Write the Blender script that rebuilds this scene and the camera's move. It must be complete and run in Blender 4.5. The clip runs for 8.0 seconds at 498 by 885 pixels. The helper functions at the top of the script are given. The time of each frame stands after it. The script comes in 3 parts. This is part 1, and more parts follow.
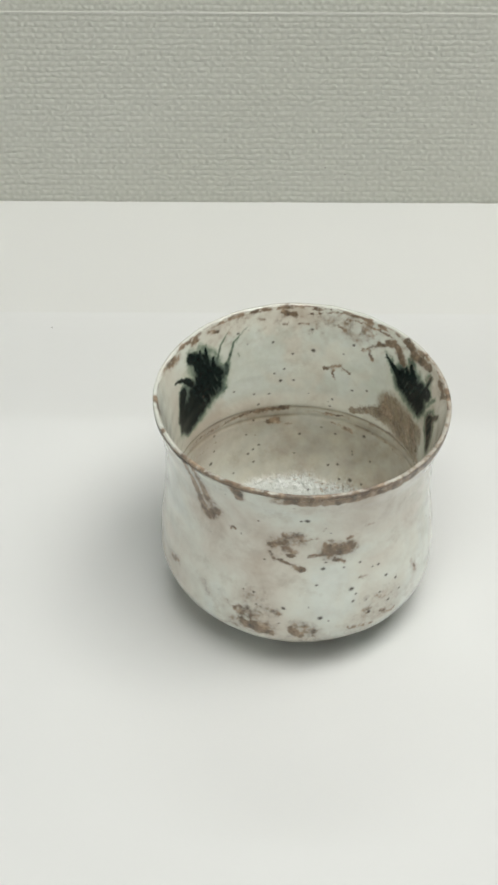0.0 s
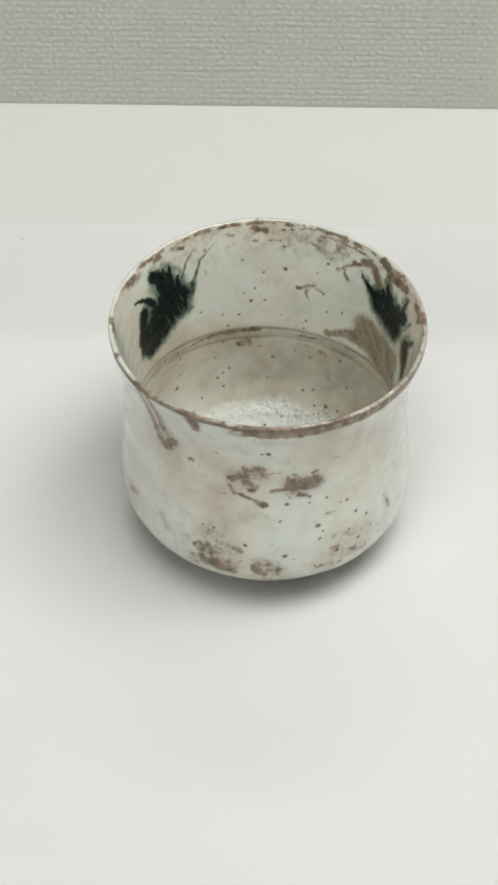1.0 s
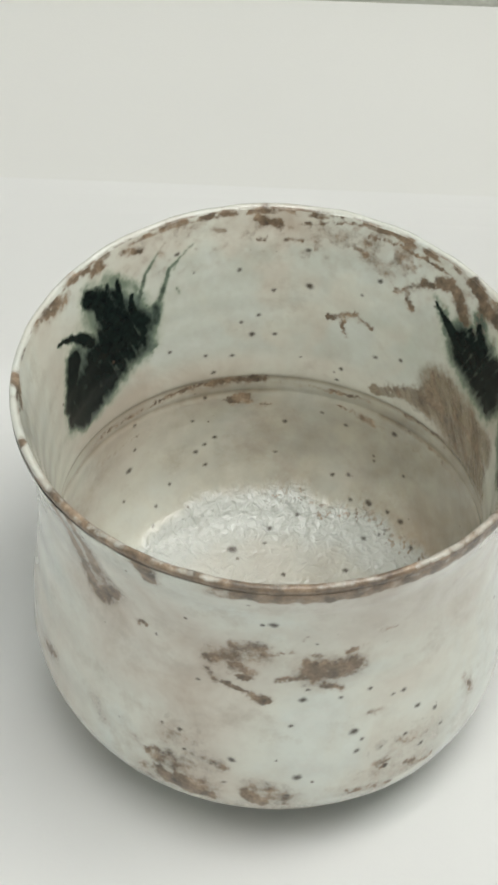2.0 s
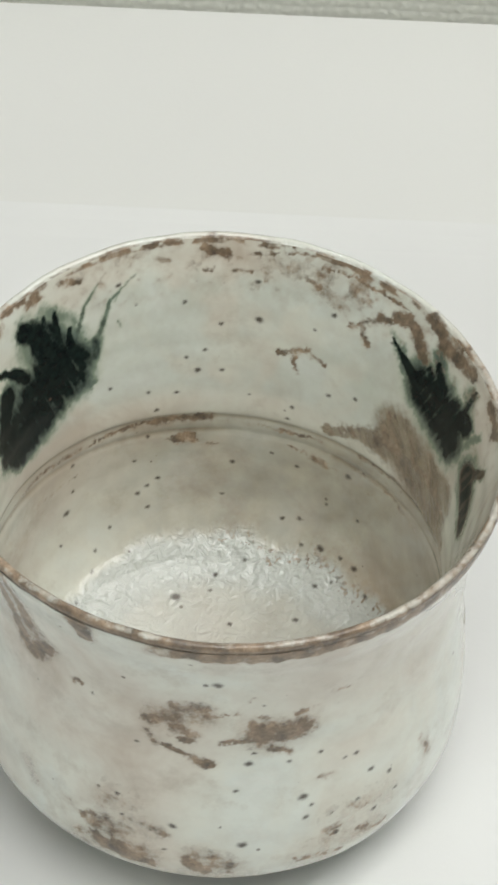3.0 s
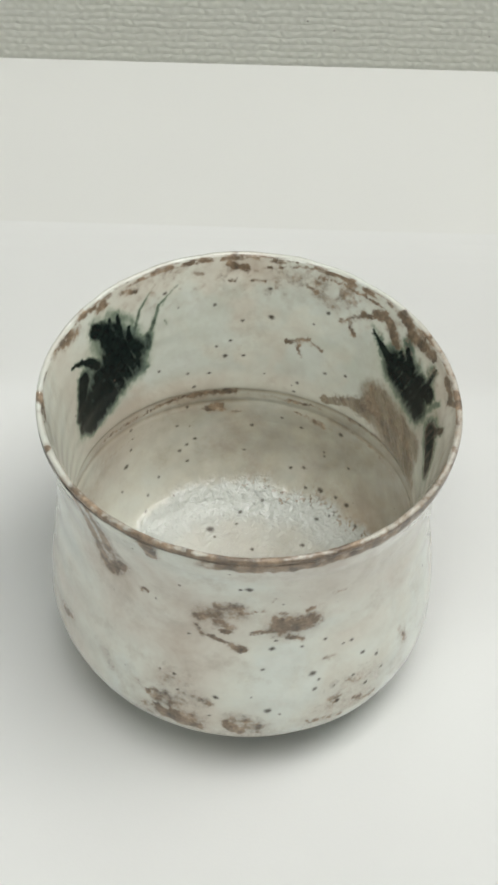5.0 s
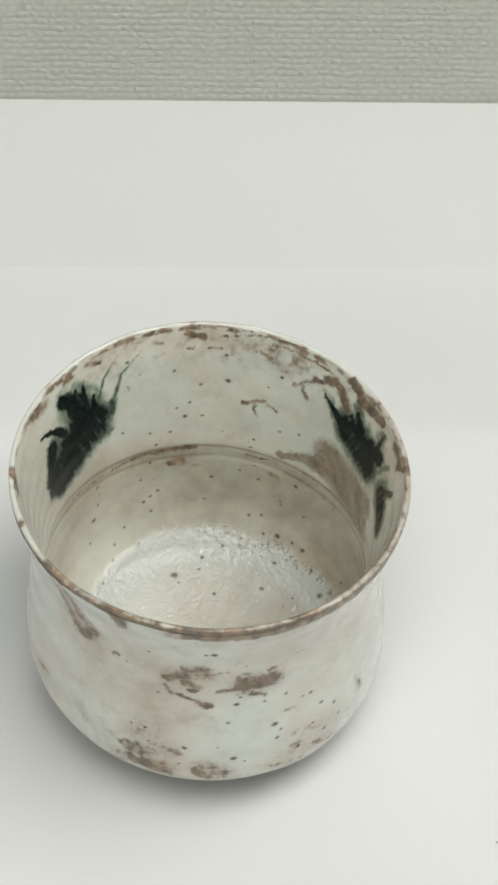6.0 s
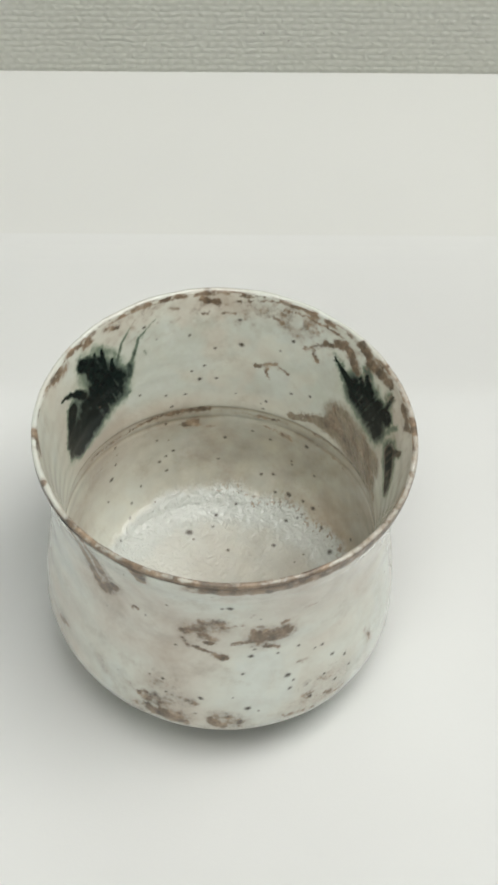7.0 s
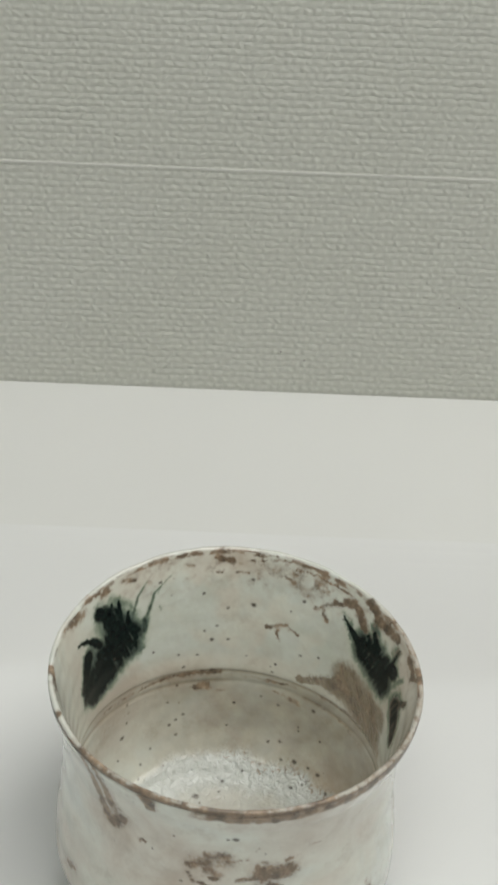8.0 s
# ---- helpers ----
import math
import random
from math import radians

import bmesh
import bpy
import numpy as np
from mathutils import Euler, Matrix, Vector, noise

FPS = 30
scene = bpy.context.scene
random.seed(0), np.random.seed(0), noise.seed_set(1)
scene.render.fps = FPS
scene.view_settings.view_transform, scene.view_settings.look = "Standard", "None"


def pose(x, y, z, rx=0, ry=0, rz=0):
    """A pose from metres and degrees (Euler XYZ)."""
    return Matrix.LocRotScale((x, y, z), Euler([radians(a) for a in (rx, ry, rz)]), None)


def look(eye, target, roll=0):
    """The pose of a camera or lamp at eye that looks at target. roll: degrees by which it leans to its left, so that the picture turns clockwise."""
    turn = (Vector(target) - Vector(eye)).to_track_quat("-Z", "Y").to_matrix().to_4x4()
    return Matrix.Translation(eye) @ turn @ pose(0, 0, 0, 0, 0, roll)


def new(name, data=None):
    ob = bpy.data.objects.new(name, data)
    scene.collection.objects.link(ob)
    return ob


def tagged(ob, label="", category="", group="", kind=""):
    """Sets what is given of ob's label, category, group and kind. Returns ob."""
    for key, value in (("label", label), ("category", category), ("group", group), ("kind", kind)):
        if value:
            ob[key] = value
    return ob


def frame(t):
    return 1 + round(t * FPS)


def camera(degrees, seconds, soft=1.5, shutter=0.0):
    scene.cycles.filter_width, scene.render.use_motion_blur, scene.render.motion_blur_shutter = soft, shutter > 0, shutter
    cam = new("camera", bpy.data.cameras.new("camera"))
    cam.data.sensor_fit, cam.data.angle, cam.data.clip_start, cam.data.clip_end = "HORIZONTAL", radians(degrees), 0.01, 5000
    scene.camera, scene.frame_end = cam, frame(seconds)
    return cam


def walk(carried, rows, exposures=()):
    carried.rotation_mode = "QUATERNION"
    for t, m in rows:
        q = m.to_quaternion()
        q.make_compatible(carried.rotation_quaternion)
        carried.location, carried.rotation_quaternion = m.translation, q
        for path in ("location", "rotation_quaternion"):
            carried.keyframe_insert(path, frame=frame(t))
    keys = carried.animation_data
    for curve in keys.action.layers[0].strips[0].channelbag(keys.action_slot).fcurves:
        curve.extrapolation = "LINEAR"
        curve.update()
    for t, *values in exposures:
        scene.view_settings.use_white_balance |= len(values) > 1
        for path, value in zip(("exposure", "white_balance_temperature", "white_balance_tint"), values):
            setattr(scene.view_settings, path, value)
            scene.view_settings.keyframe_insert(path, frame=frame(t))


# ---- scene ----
cam = camera(9.6, 8.0, soft=3.1, shutter=0.12)
PATH = [
    (0.00, pose(-0.0121, -0.9225, 0.9254, 47.450, 0.086, 0.586)),
    (0.30, pose(0.0029, -0.9107, 0.8965, 47.818, 0.624, 1.245)),
    (0.50, pose(0.0132, -0.8986, 0.8871, 47.542, 0.680, 1.670)),
    (0.70, pose(0.0228, -0.8860, 0.8870, 46.648, 0.959, 1.751)),
    (0.80, pose(0.0286, -0.8757, 0.8888, 45.975, 1.021, 1.931)),
    (1.00, pose(0.0381, -0.8524, 0.8837, 45.234, 0.897, 2.267)),
    (1.20, pose(0.0277, -0.7424, 0.8112, 43.858, 0.222, 1.933)),
    (1.40, pose(0.0265, -0.6255, 0.7245, 42.609, 0.101, 1.919)),
    (1.50, pose(0.0261, -0.5903, 0.6885, 42.728, 0.107, 2.015)),
    (1.70, pose(0.0233, -0.5265, 0.6438, 41.956, 0.239, 3.007)),
    (2.80, pose(0.0195, -0.4304, 0.5704, 42.354, -0.496, 3.409)),
    (3.00, pose(0.0210, -0.4321, 0.5778, 42.149, -0.810, 3.041)),
    (3.20, pose(0.0232, -0.4667, 0.5968, 43.234, -0.830, 2.647)),
    (3.50, pose(0.0258, -0.4996, 0.6278, 43.416, -1.061, 2.813)),
    (4.00, pose(0.0208, -0.5138, 0.6418, 43.516, -1.190, 2.894)),
    (4.20, pose(0.0229, -0.5504, 0.6734, 43.931, -0.954, 2.963)),
    (5.30, pose(0.0110, -0.5805, 0.7687, 40.219, -0.135, 1.370)),
    (5.50, pose(0.0088, -0.5733, 0.7936, 39.697, -0.370, 0.813)),
    (5.80, pose(0.0070, -0.5669, 0.8159, 39.214, -0.722, 0.198)),
    (6.00, pose(0.0097, -0.5628, 0.8274, 38.465, -0.391, 0.317)),
    (6.20, pose(-0.0030, -0.5670, 0.8389, 38.129, -0.675, 0.151)),
    (6.50, pose(-0.0025, -0.5712, 0.8421, 37.496, -0.378, 0.332)),
    (6.80, pose(0.0044, -0.5791, 0.8551, 37.145, -0.260, 0.309)),
    (7.00, pose(0.0048, -0.5847, 0.8553, 37.712, -0.340, 0.203)),
    (7.30, pose(0.0031, -0.6032, 0.8552, 40.743, -0.678, 0.223)),
    (7.40, pose(0.0042, -0.6116, 0.8599, 42.163, -0.626, 0.515)),
    (7.50, pose(0.0035, -0.6209, 0.8533, 43.899, -0.782, 0.641)),
    (7.60, pose(-0.0030, -0.6331, 0.8440, 45.640, -1.297, 0.883)),
    (7.80, pose(-0.0028, -0.6508, 0.8404, 47.226, -1.446, 1.275)),
    (8.00, pose(-0.0006, -0.6812, 0.8139, 48.289, -1.783, 1.497)),
]
walk(cam, PATH, [(0.0, 0.02, 6500, 10), (2.0, 0.0, 6500, 10), (3.0, 0.04, 6450, 10), (3.5, 0.08, 6370, 10), (4.0, 0.06, 6370, 10), (4.8, 0.0, 6450, 10),
                 (5.6, 0.02, 6500, 10), (6.3, -0.03, 6500, 10), (7.0, 0.0, 6500, 10), (7.4, -0.20, 6500, 10), (7.7, -0.28, 6500, 10), (8.0, -0.22, 6500, 10)])

# ---- light ----
world = bpy.data.worlds.new("room_air")
scene.world = world
world.use_nodes = True
world.node_tree.nodes["Background"].inputs["Color"].default_value = (0.93, 0.97, 1.0, 1)
world.node_tree.nodes["Background"].inputs["Strength"].default_value = 0.08


def ceiling_or_fill_lamp(name, place, target, width, depth, watts, colour):
    data = bpy.data.lights.new(name, "AREA")
    data.shape, data.size, data.size_y, data.energy, data.color = "RECTANGLE", width, depth, watts, colour
    ob = new(name, data)
    ob.matrix_world = look(place, target)
    return ob


ceiling_or_fill_lamp("ceiling_or_fill_light", (0.36, -0.30, 1.62), (0.10, -0.03, 0.0), 1.6, 0.7, 27.3, (1.0, 0.99, 0.95))
ceiling_or_fill_lamp("ceiling_or_fill_light", (0.05, 1.35, 1.7), (0.0, 0.0, 0.0), 1.0, 0.03, 4.2, (0.95, 0.98, 1.0))
# unseen fill added from the front left, greenish to tint the bowl's shadow
ceiling_or_fill_lamp("ceiling_or_fill_light", (-0.7, -1.5, 1.65), (0.0, 0.0, 0.0), 1.2, 0.6, 6.5, (0.93, 1.0, 0.94))


# ---- node helpers ----
def material(name):
    mat = bpy.data.materials.new(name)
    mat.use_nodes = True
    return mat, mat.node_tree, mat.node_tree.nodes["Principled BSDF"]


def node(tree, kind, **inputs):
    n = tree.nodes.new(kind)
    for key, value in inputs.items():
        n.inputs[key.replace("_", " ")].default_value = value
    return n


def noise_node(tree, coord, scale, detail=3.0, rough=0.55, distortion=0.0):
    n = node(tree, "ShaderNodeTexNoise", Scale=scale, Detail=detail, Roughness=rough, Distortion=distortion)
    tree.links.new(coord, n.inputs["Vector"])
    return n.outputs["Fac"]


def ramp(tree, value, stops):
    n = tree.nodes.new("ShaderNodeValToRGB")
    el = n.color_ramp.elements
    el[0].position, el[0].color = stops[0][0], (*stops[0][1], 1)
    el[1].position, el[1].color = stops[-1][0], (*stops[-1][1], 1)
    for p, c in stops[1:-1]:
        e = el.new(p)
        e.color = (*c, 1)
    tree.links.new(value, n.inputs["Fac"])
    return n.outputs["Color"]


def mix(tree, fac, a, b, blend="MIX"):
    n = tree.nodes.new("ShaderNodeMix")
    n.data_type, n.blend_type = "RGBA", blend
    for sock, v in ((n.inputs["Factor"], fac), (n.inputs["A"], a), (n.inputs["B"], b)):
        if isinstance(v, (int, float)):
            sock.default_value = v
        elif isinstance(v, tuple):
            sock.default_value = (*v, 1)
        else:
            tree.links.new(v, sock)
    return n.outputs["Result"]


def calc(tree, op, a, b=0.0, c=0.0, clamp=False):
    n = tree.nodes.new("ShaderNodeMath")
    n.operation, n.use_clamp = op, clamp
    for sock, v in zip(n.inputs, (a, b, c)):
        if isinstance(v, (int, float)):
            sock.default_value = v
        else:
            tree.links.new(v, sock)
    return n.outputs["Value"]


def bump(tree, height, distance, strength=1.0, normal=None):
    n = node(tree, "ShaderNodeBump", Strength=strength, Distance=distance)
    tree.links.new(height, n.inputs["Height"])
    if normal:
        tree.links.new(normal, n.inputs["Normal"])
    return n.outputs["Normal"]


# ---- materials ----
def wallpaper_material():
    mat, tree, bsdf = material("woven_wallpaper")
    pos = tree.nodes.new("ShaderNodeTexCoord").outputs["Object"]
    xyz = tree.nodes.new("ShaderNodeSeparateXYZ")
    tree.links.new(pos, xyz.inputs["Vector"])
    warp = noise_node(tree, pos, 90.0, 2.0)
    x, z = xyz.outputs["X"], xyz.outputs["Z"]
    zz = calc(tree, "ADD", z, calc(tree, "MULTIPLY", calc(tree, "SUBTRACT", warp, 0.5), 0.0030))
    row = calc(tree, "DIVIDE", zz, WEFT)
    index = calc(tree, "FLOOR", row)
    within = calc(tree, "FRACT", row)
    rib = calc(tree, "SINE", calc(tree, "MULTIPLY", within, math.pi))
    # short floats of thread, shifted from row to row and uneven in length
    jitter = noise_node(tree, pos, 160.0, 2.0)
    shift = calc(tree, "MULTIPLY", calc(tree, "FRACT", calc(tree, "MULTIPLY", index, 0.5)), 1.0)
    along = calc(tree, "ADD", calc(tree, "DIVIDE", x, 0.0044), shift)
    along = calc(tree, "ADD", along, calc(tree, "MULTIPLY", jitter, 1.7))
    floats = calc(tree, "MULTIPLY_ADD", calc(tree, "COSINE", calc(tree, "MULTIPLY", along, 2 * math.pi)), 0.5, 0.5)
    comb = tree.nodes.new("ShaderNodeCombineXYZ")
    tree.links.new(calc(tree, "MULTIPLY", x, 260.0), comb.inputs["X"])
    tree.links.new(calc(tree, "MULTIPLY", index, 3.7), comb.inputs["Y"])
    knots = noise_node(tree, comb.outputs["Vector"], 1.0, 2.0)
    fibre = noise_node(tree, pos, 900.0, 3.0)
    warp_line = calc(tree, "SINE", calc(tree, "MULTIPLY", x, 2 * math.pi / 0.0031))
    pillow = calc(tree, "MULTIPLY", calc(tree, "MULTIPLY_ADD", rib, 0.7, 0.3), calc(tree, "MULTIPLY_ADD", floats, 0.6, 0.4))
    height = calc(tree, "MULTIPLY", pillow, calc(tree, "MULTIPLY_ADD", knots, 1.0, 0.4))
    height = calc(tree, "ADD", height, calc(tree, "MULTIPLY", fibre, 0.12))
    height = calc(tree, "ADD", height, calc(tree, "MULTIPLY", warp_line, 0.07))
    height = calc(tree, "ADD", height, calc(tree, "MULTIPLY", noise_node(tree, pos, 230.0, 2.0), 0.4))
    tree.links.new(bump(tree, height, 0.0013, 0.40), bsdf.inputs["Normal"])
    broad = noise_node(tree, pos, 9.0, 3.0)
    base = mix(tree, broad, (0.565, 0.572, 0.512), (0.62, 0.628, 0.582))
    base = mix(tree, calc(tree, "MULTIPLY", calc(tree, "SUBTRACT", 1.0, height, clamp=True), 0.45), base, (0.40, 0.405, 0.36))
    tree.links.new(base, bsdf.inputs["Base Color"])
    bsdf.inputs["Roughness"].default_value = 0.85
    bsdf.inputs["Specular IOR Level"].default_value = 0.25
    return mat


def paper_material(name, low, high):
    mat, tree, bsdf = material(name)
    pos = tree.nodes.new("ShaderNodeTexCoord").outputs["Object"]
    tree.links.new(mix(tree, noise_node(tree, pos, 5.0, 4.0), low, high), bsdf.inputs["Base Color"])
    h = calc(tree, "ADD", calc(tree, "MULTIPLY", noise_node(tree, pos, 11.0, 2.0), 0.5), calc(tree, "MULTIPLY", noise_node(tree, pos, 900.0, 2.0), 0.06))
    tree.links.new(bump(tree, h, 0.0006, 0.5), bsdf.inputs["Normal"])
    bsdf.inputs["Roughness"].default_value = 0.6
    bsdf.inputs["Specular IOR Level"].default_value = 0.3
    return mat


def plain_material(name, low, high, rough=0.7):
    mat, tree, bsdf = material(name)
    pos = tree.nodes.new("ShaderNodeTexCoord").outputs["Object"]
    tree.links.new(mix(tree, noise_node(tree, pos, 3.0, 5.0), low, high), bsdf.inputs["Base Color"])
    tree.links.new(bump(tree, noise_node(tree, pos, 120.0, 3.0), 0.001, 0.3), bsdf.inputs["Normal"])
    bsdf.inputs["Roughness"].default_value = rough
    return mat


def glaze_material():
    mat, tree, bsdf = material("white_ash_glaze")
    pos = tree.nodes.new("ShaderNodeTexCoord").outputs["Object"]
    attr = {}
    for key in ("iron", "green", "teal", "speck", "stain_and_shade", "crust", "thick"):
        a = tree.nodes.new("ShaderNodeAttribute")
        a.attribute_name = key
        attr[key] = a.outputs["Fac"]
    zones = noise_node(tree, pos, 17.0, 2.0, 0.5, 0.4)
    broad = noise_node(tree, pos, 38.0, 4.0, 0.65, 0.6)
    both = calc(tree, "ADD", calc(tree, "MULTIPLY", zones, 0.62), calc(tree, "MULTIPLY", broad, 0.38))
    base = ramp(tree, both, [(0.36, (0.55, 0.485, 0.40)), (0.44, (0.67, 0.64, 0.555)), (0.52, (0.71, 0.72, 0.635)), (0.60, (0.695, 0.735, 0.675)), (0.68, (0.77, 0.765, 0.70))])
    cloud = calc(tree, "MULTIPLY", calc(tree, "SUBTRACT", noise_node(tree, pos, 70.0, 5.0, 0.7), 0.54, clamp=True), 2.6, clamp=True)
    base = mix(tree, cloud, base, (0.42, 0.365, 0.29))
    base = mix(tree, calc(tree, "MULTIPLY", attr["thick"], 0.8), base, ramp(tree, broad, [(0.35, (0.60, 0.65, 0.575)), (0.65, (0.69, 0.725, 0.68))]))
    halo = calc(tree, "MULTIPLY", calc(tree, "POWER", attr["iron"], 0.7), 0.55, clamp=True)
    base = mix(tree, halo, base, (0.38, 0.29, 0.215))
    mott = noise_node(tree, pos, 160.0, 4.0, 0.65)
    base = mix(tree, calc(tree, "MULTIPLY", calc(tree, "SUBTRACT", mott, 0.42, clamp=True), 0.7), base, (0.45, 0.40, 0.33))
    base = mix(tree, calc(tree, "MULTIPLY", calc(tree, "MULTIPLY", attr["crust"], 2.4, clamp=True), 0.85), base, (0.51, 0.54, 0.51))
    # brown of the wall stain and of the shade painted into the hollow
    base = mix(tree, attr["stain_and_shade"], base, ramp(tree, noise_node(tree, pos, 120.0, 4.0, 0.6), [(0.35, (0.165, 0.118, 0.066)), (0.65, (0.29, 0.23, 0.145))]))
    wash = calc(tree, "MULTIPLY", calc(tree, "MULTIPLY", attr["teal"], 1.8, clamp=True), 0.85)
    base = mix(tree, wash, base, ramp(tree, attr["teal"], [(0.08, (0.46, 0.50, 0.38)), (0.45, (0.15, 0.215, 0.145)), (0.95, (0.025, 0.07, 0.05))]))
    grain = noise_node(tree, pos, 520.0, 4.0, 0.7)
    brown = ramp(tree, noise_node(tree, pos, 210.0, 5.0, 0.7), [(0.34, (0.055, 0.036, 0.020)), (0.47, (0.165, 0.11, 0.065)), (0.58, (0.275, 0.19, 0.118)), (0.68, (0.43, 0.325, 0.225))])
    ragged = calc(tree, "MULTIPLY", calc(tree, "SUBTRACT", noise_node(tree, pos, 330.0, 5.0, 0.65), 0.5), calc(tree, "MULTIPLY", attr["iron"], 3.5, clamp=True))
    patch = calc(tree, "MULTIPLY_ADD", ragged, 1.2, attr["iron"])
    patch = calc(tree, "MULTIPLY_ADD", calc(tree, "SUBTRACT", patch, 0.18), 2.7, 0.0, clamp=True)
    base = mix(tree, calc(tree, "MULTIPLY", patch, 0.92), base, brown)
    black = calc(tree, "MULTIPLY_ADD", calc(tree, "SUBTRACT", noise_node(tree, pos, 420.0, 4.0, 0.7), 0.5), 0.7, attr["green"])
    black = calc(tree, "MULTIPLY_ADD", calc(tree, "SUBTRACT", black, 0.20), 1.7, 0.0, clamp=True)
    base = mix(tree, black, base, ramp(tree, grain, [(0.35, (0.004, 0.007, 0.008)), (0.7, (0.012, 0.022, 0.019))]))
    base = mix(tree, attr["speck"], base, (0.045, 0.032, 0.022))
    cell = node(tree, "ShaderNodeTexVoronoi", Scale=170.0)
    tree.links.new(pos, cell.inputs["Vector"])
    pick = tree.nodes.new("ShaderNodeSeparateXYZ")
    tree.links.new(cell.outputs["Color"], pick.inputs["Vector"])
    dot = calc(tree, "MULTIPLY_ADD", calc(tree, "SUBTRACT", calc(tree, "MULTIPLY", pick.outputs["X"], 0.13), cell.outputs["Distance"]), 25.0, 0.0, clamp=True)
    dot = calc(tree, "MULTIPLY", dot, calc(tree, "GREATER_THAN", pick.outputs["Y"], 0.55))
    base = mix(tree, calc(tree, "MULTIPLY", dot, 0.7), base, (0.10, 0.07, 0.05))
    tree.links.new(base, bsdf.inputs["Base Color"])
    rough = calc(tree, "ADD", 0.14, calc(tree, "SUBTRACT", calc(tree, "MULTIPLY", patch, 0.28), calc(tree, "MULTIPLY", attr["crust"], 0.13)))
    tree.links.new(calc(tree, "ADD", rough, calc(tree, "MULTIPLY", mott, 0.14)), bsdf.inputs["Roughness"])
    h = calc(tree, "ADD", calc(tree, "MULTIPLY", noise_node(tree, pos, 75.0, 3.0), 1.0), calc(tree, "MULTIPLY", grain, 0.02))
    h = calc(tree, "SUBTRACT", h, calc(tree, "MULTIPLY", patch, 0.14))
    lump = node(tree, "ShaderNodeTexNoise", Scale=330.0, Detail=3.0, Distortion=1.5)
    tree.links.new(pos, lump.inputs["Vector"])
    h = calc(tree, "ADD", h, calc(tree, "MULTIPLY", calc(tree, "MULTIPLY", lump.outputs["Fac"], attr["crust"]), 6.5))
    tree.links.new(bump(tree, h, 0.0014, 0.42), bsdf.inputs["Normal"])
    bsdf.inputs["IOR"].default_value = 1.5
    # the thick dry pigment is far less glossy than the glaze round it
    tree.links.new(calc(tree, "MULTIPLY_ADD", black, -0.36, 0.5), bsdf.inputs["Specular IOR Level"])
    tree.links.new(calc(tree, "MULTIPLY_ADD", black, -0.45, 0.55), bsdf.inputs["Coat Weight"])
    bsdf.inputs["Coat Roughness"].default_value = 0.08
    return mat


WEFT = 0.0033
WALLPAPER = wallpaper_material()
PAPER = paper_material("white_paper", (0.66, 0.67, 0.66), (0.71, 0.72, 0.712))
BOARD = paper_material("white_board", (0.657, 0.664, 0.645), (0.703, 0.71, 0.691))
PLASTER = plain_material("pale_plaster", (0.62, 0.62, 0.60), (0.70, 0.70, 0.68))
FLOORING = plain_material("grey_flooring", (0.26, 0.25, 0.23), (0.34, 0.33, 0.31), 0.5)
SEAM = plain_material("pale_seam_tape", (0.58, 0.58, 0.54), (0.66, 0.66, 0.62), 0.5)
DUST = plain_material("dark_dust", (0.22, 0.21, 0.19), (0.3, 0.28, 0.26), 0.9)
CLAY = plain_material("bare_brown_clay", (0.22, 0.14, 0.09), (0.32, 0.21, 0.14), 0.85)
GLAZE = glaze_material()


# ---- mesh helpers ----
def part(name, bm, mat, parent=None, label=""):
    mesh = bpy.data.meshes.new(name)
    bm.to_mesh(mesh)
    bm.free()
    mesh.materials.append(mat)
    ob = new(name, mesh)
    ob.parent = parent
    if label:
        tagged(ob, label)
    return ob


def box(x0, y0, z0, x1, y1, z1, bevel=0.0):
    bm = bmesh.new()
    bmesh.ops.create_cube(bm, size=1.0)
    for v in bm.verts:
        v.co = Vector(((x0 + x1) / 2 + v.co.x * (x1 - x0), (y0 + y1) / 2 + v.co.y * (y1 - y0), (z0 + z1) / 2 + v.co.z * (z1 - z0)))
    if bevel:
        bmesh.ops.bevel(bm, geom=bm.edges[:], offset=bevel, segments=2, affect="EDGES", profile=0.5)
    return bm


# ---- structure ----
WALL_Y, SEAM_Z, SHEET_Y = 0.2661, 0.1142, 0.1768
tagged(part("wall_north", box(-1.2, WALL_Y, -0.75, 1.2, WALL_Y + 0.03, 0.225, 0.001), WALLPAPER),
       "low partition wall covered with grey-beige woven textile wallpaper", "wall", kind="structure")
tagged(part("wall_far", box(-2.1, 2.4, -0.75, 2.1, 2.5, 1.75), PLASTER), "plain pale plaster wall", "wall", kind="structure")
tagged(part("wall_south", box(-2.1, -2.6, -0.75, 2.1, -2.5, 1.75), PLASTER), "plain pale plaster wall", "wall", kind="structure")
tagged(part("wall_west", box(-2.2, -2.6, -0.75, -2.1, 2.5, 1.75), PLASTER), "plain pale plaster wall", "wall", kind="structure")
tagged(part("wall_east", box(2.1, -2.6, -0.75, 2.2, 2.5, 1.75), PLASTER), "plain pale plaster wall", "wall", kind="structure")
tagged(part("floor", box(-2.2, -2.6, -0.85, 2.2, 2.5, -0.75), FLOORING), "plain grey floor", "floor", kind="structure")
tagged(part("ceiling", box(-2.2, -2.6, 1.75, 2.2, 2.5, 1.85), PLASTER), "plain white ceiling", "ceiling", kind="structure")
tagged(part("trim", box(-1.2, WALL_Y - 0.0003, SEAM_Z - 0.0005, 1.2, WALL_Y + 0.001, SEAM_Z + 0.0005), SEAM),
       "thin pale horizontal seam line across the wallpaper", "trim", kind="structure")


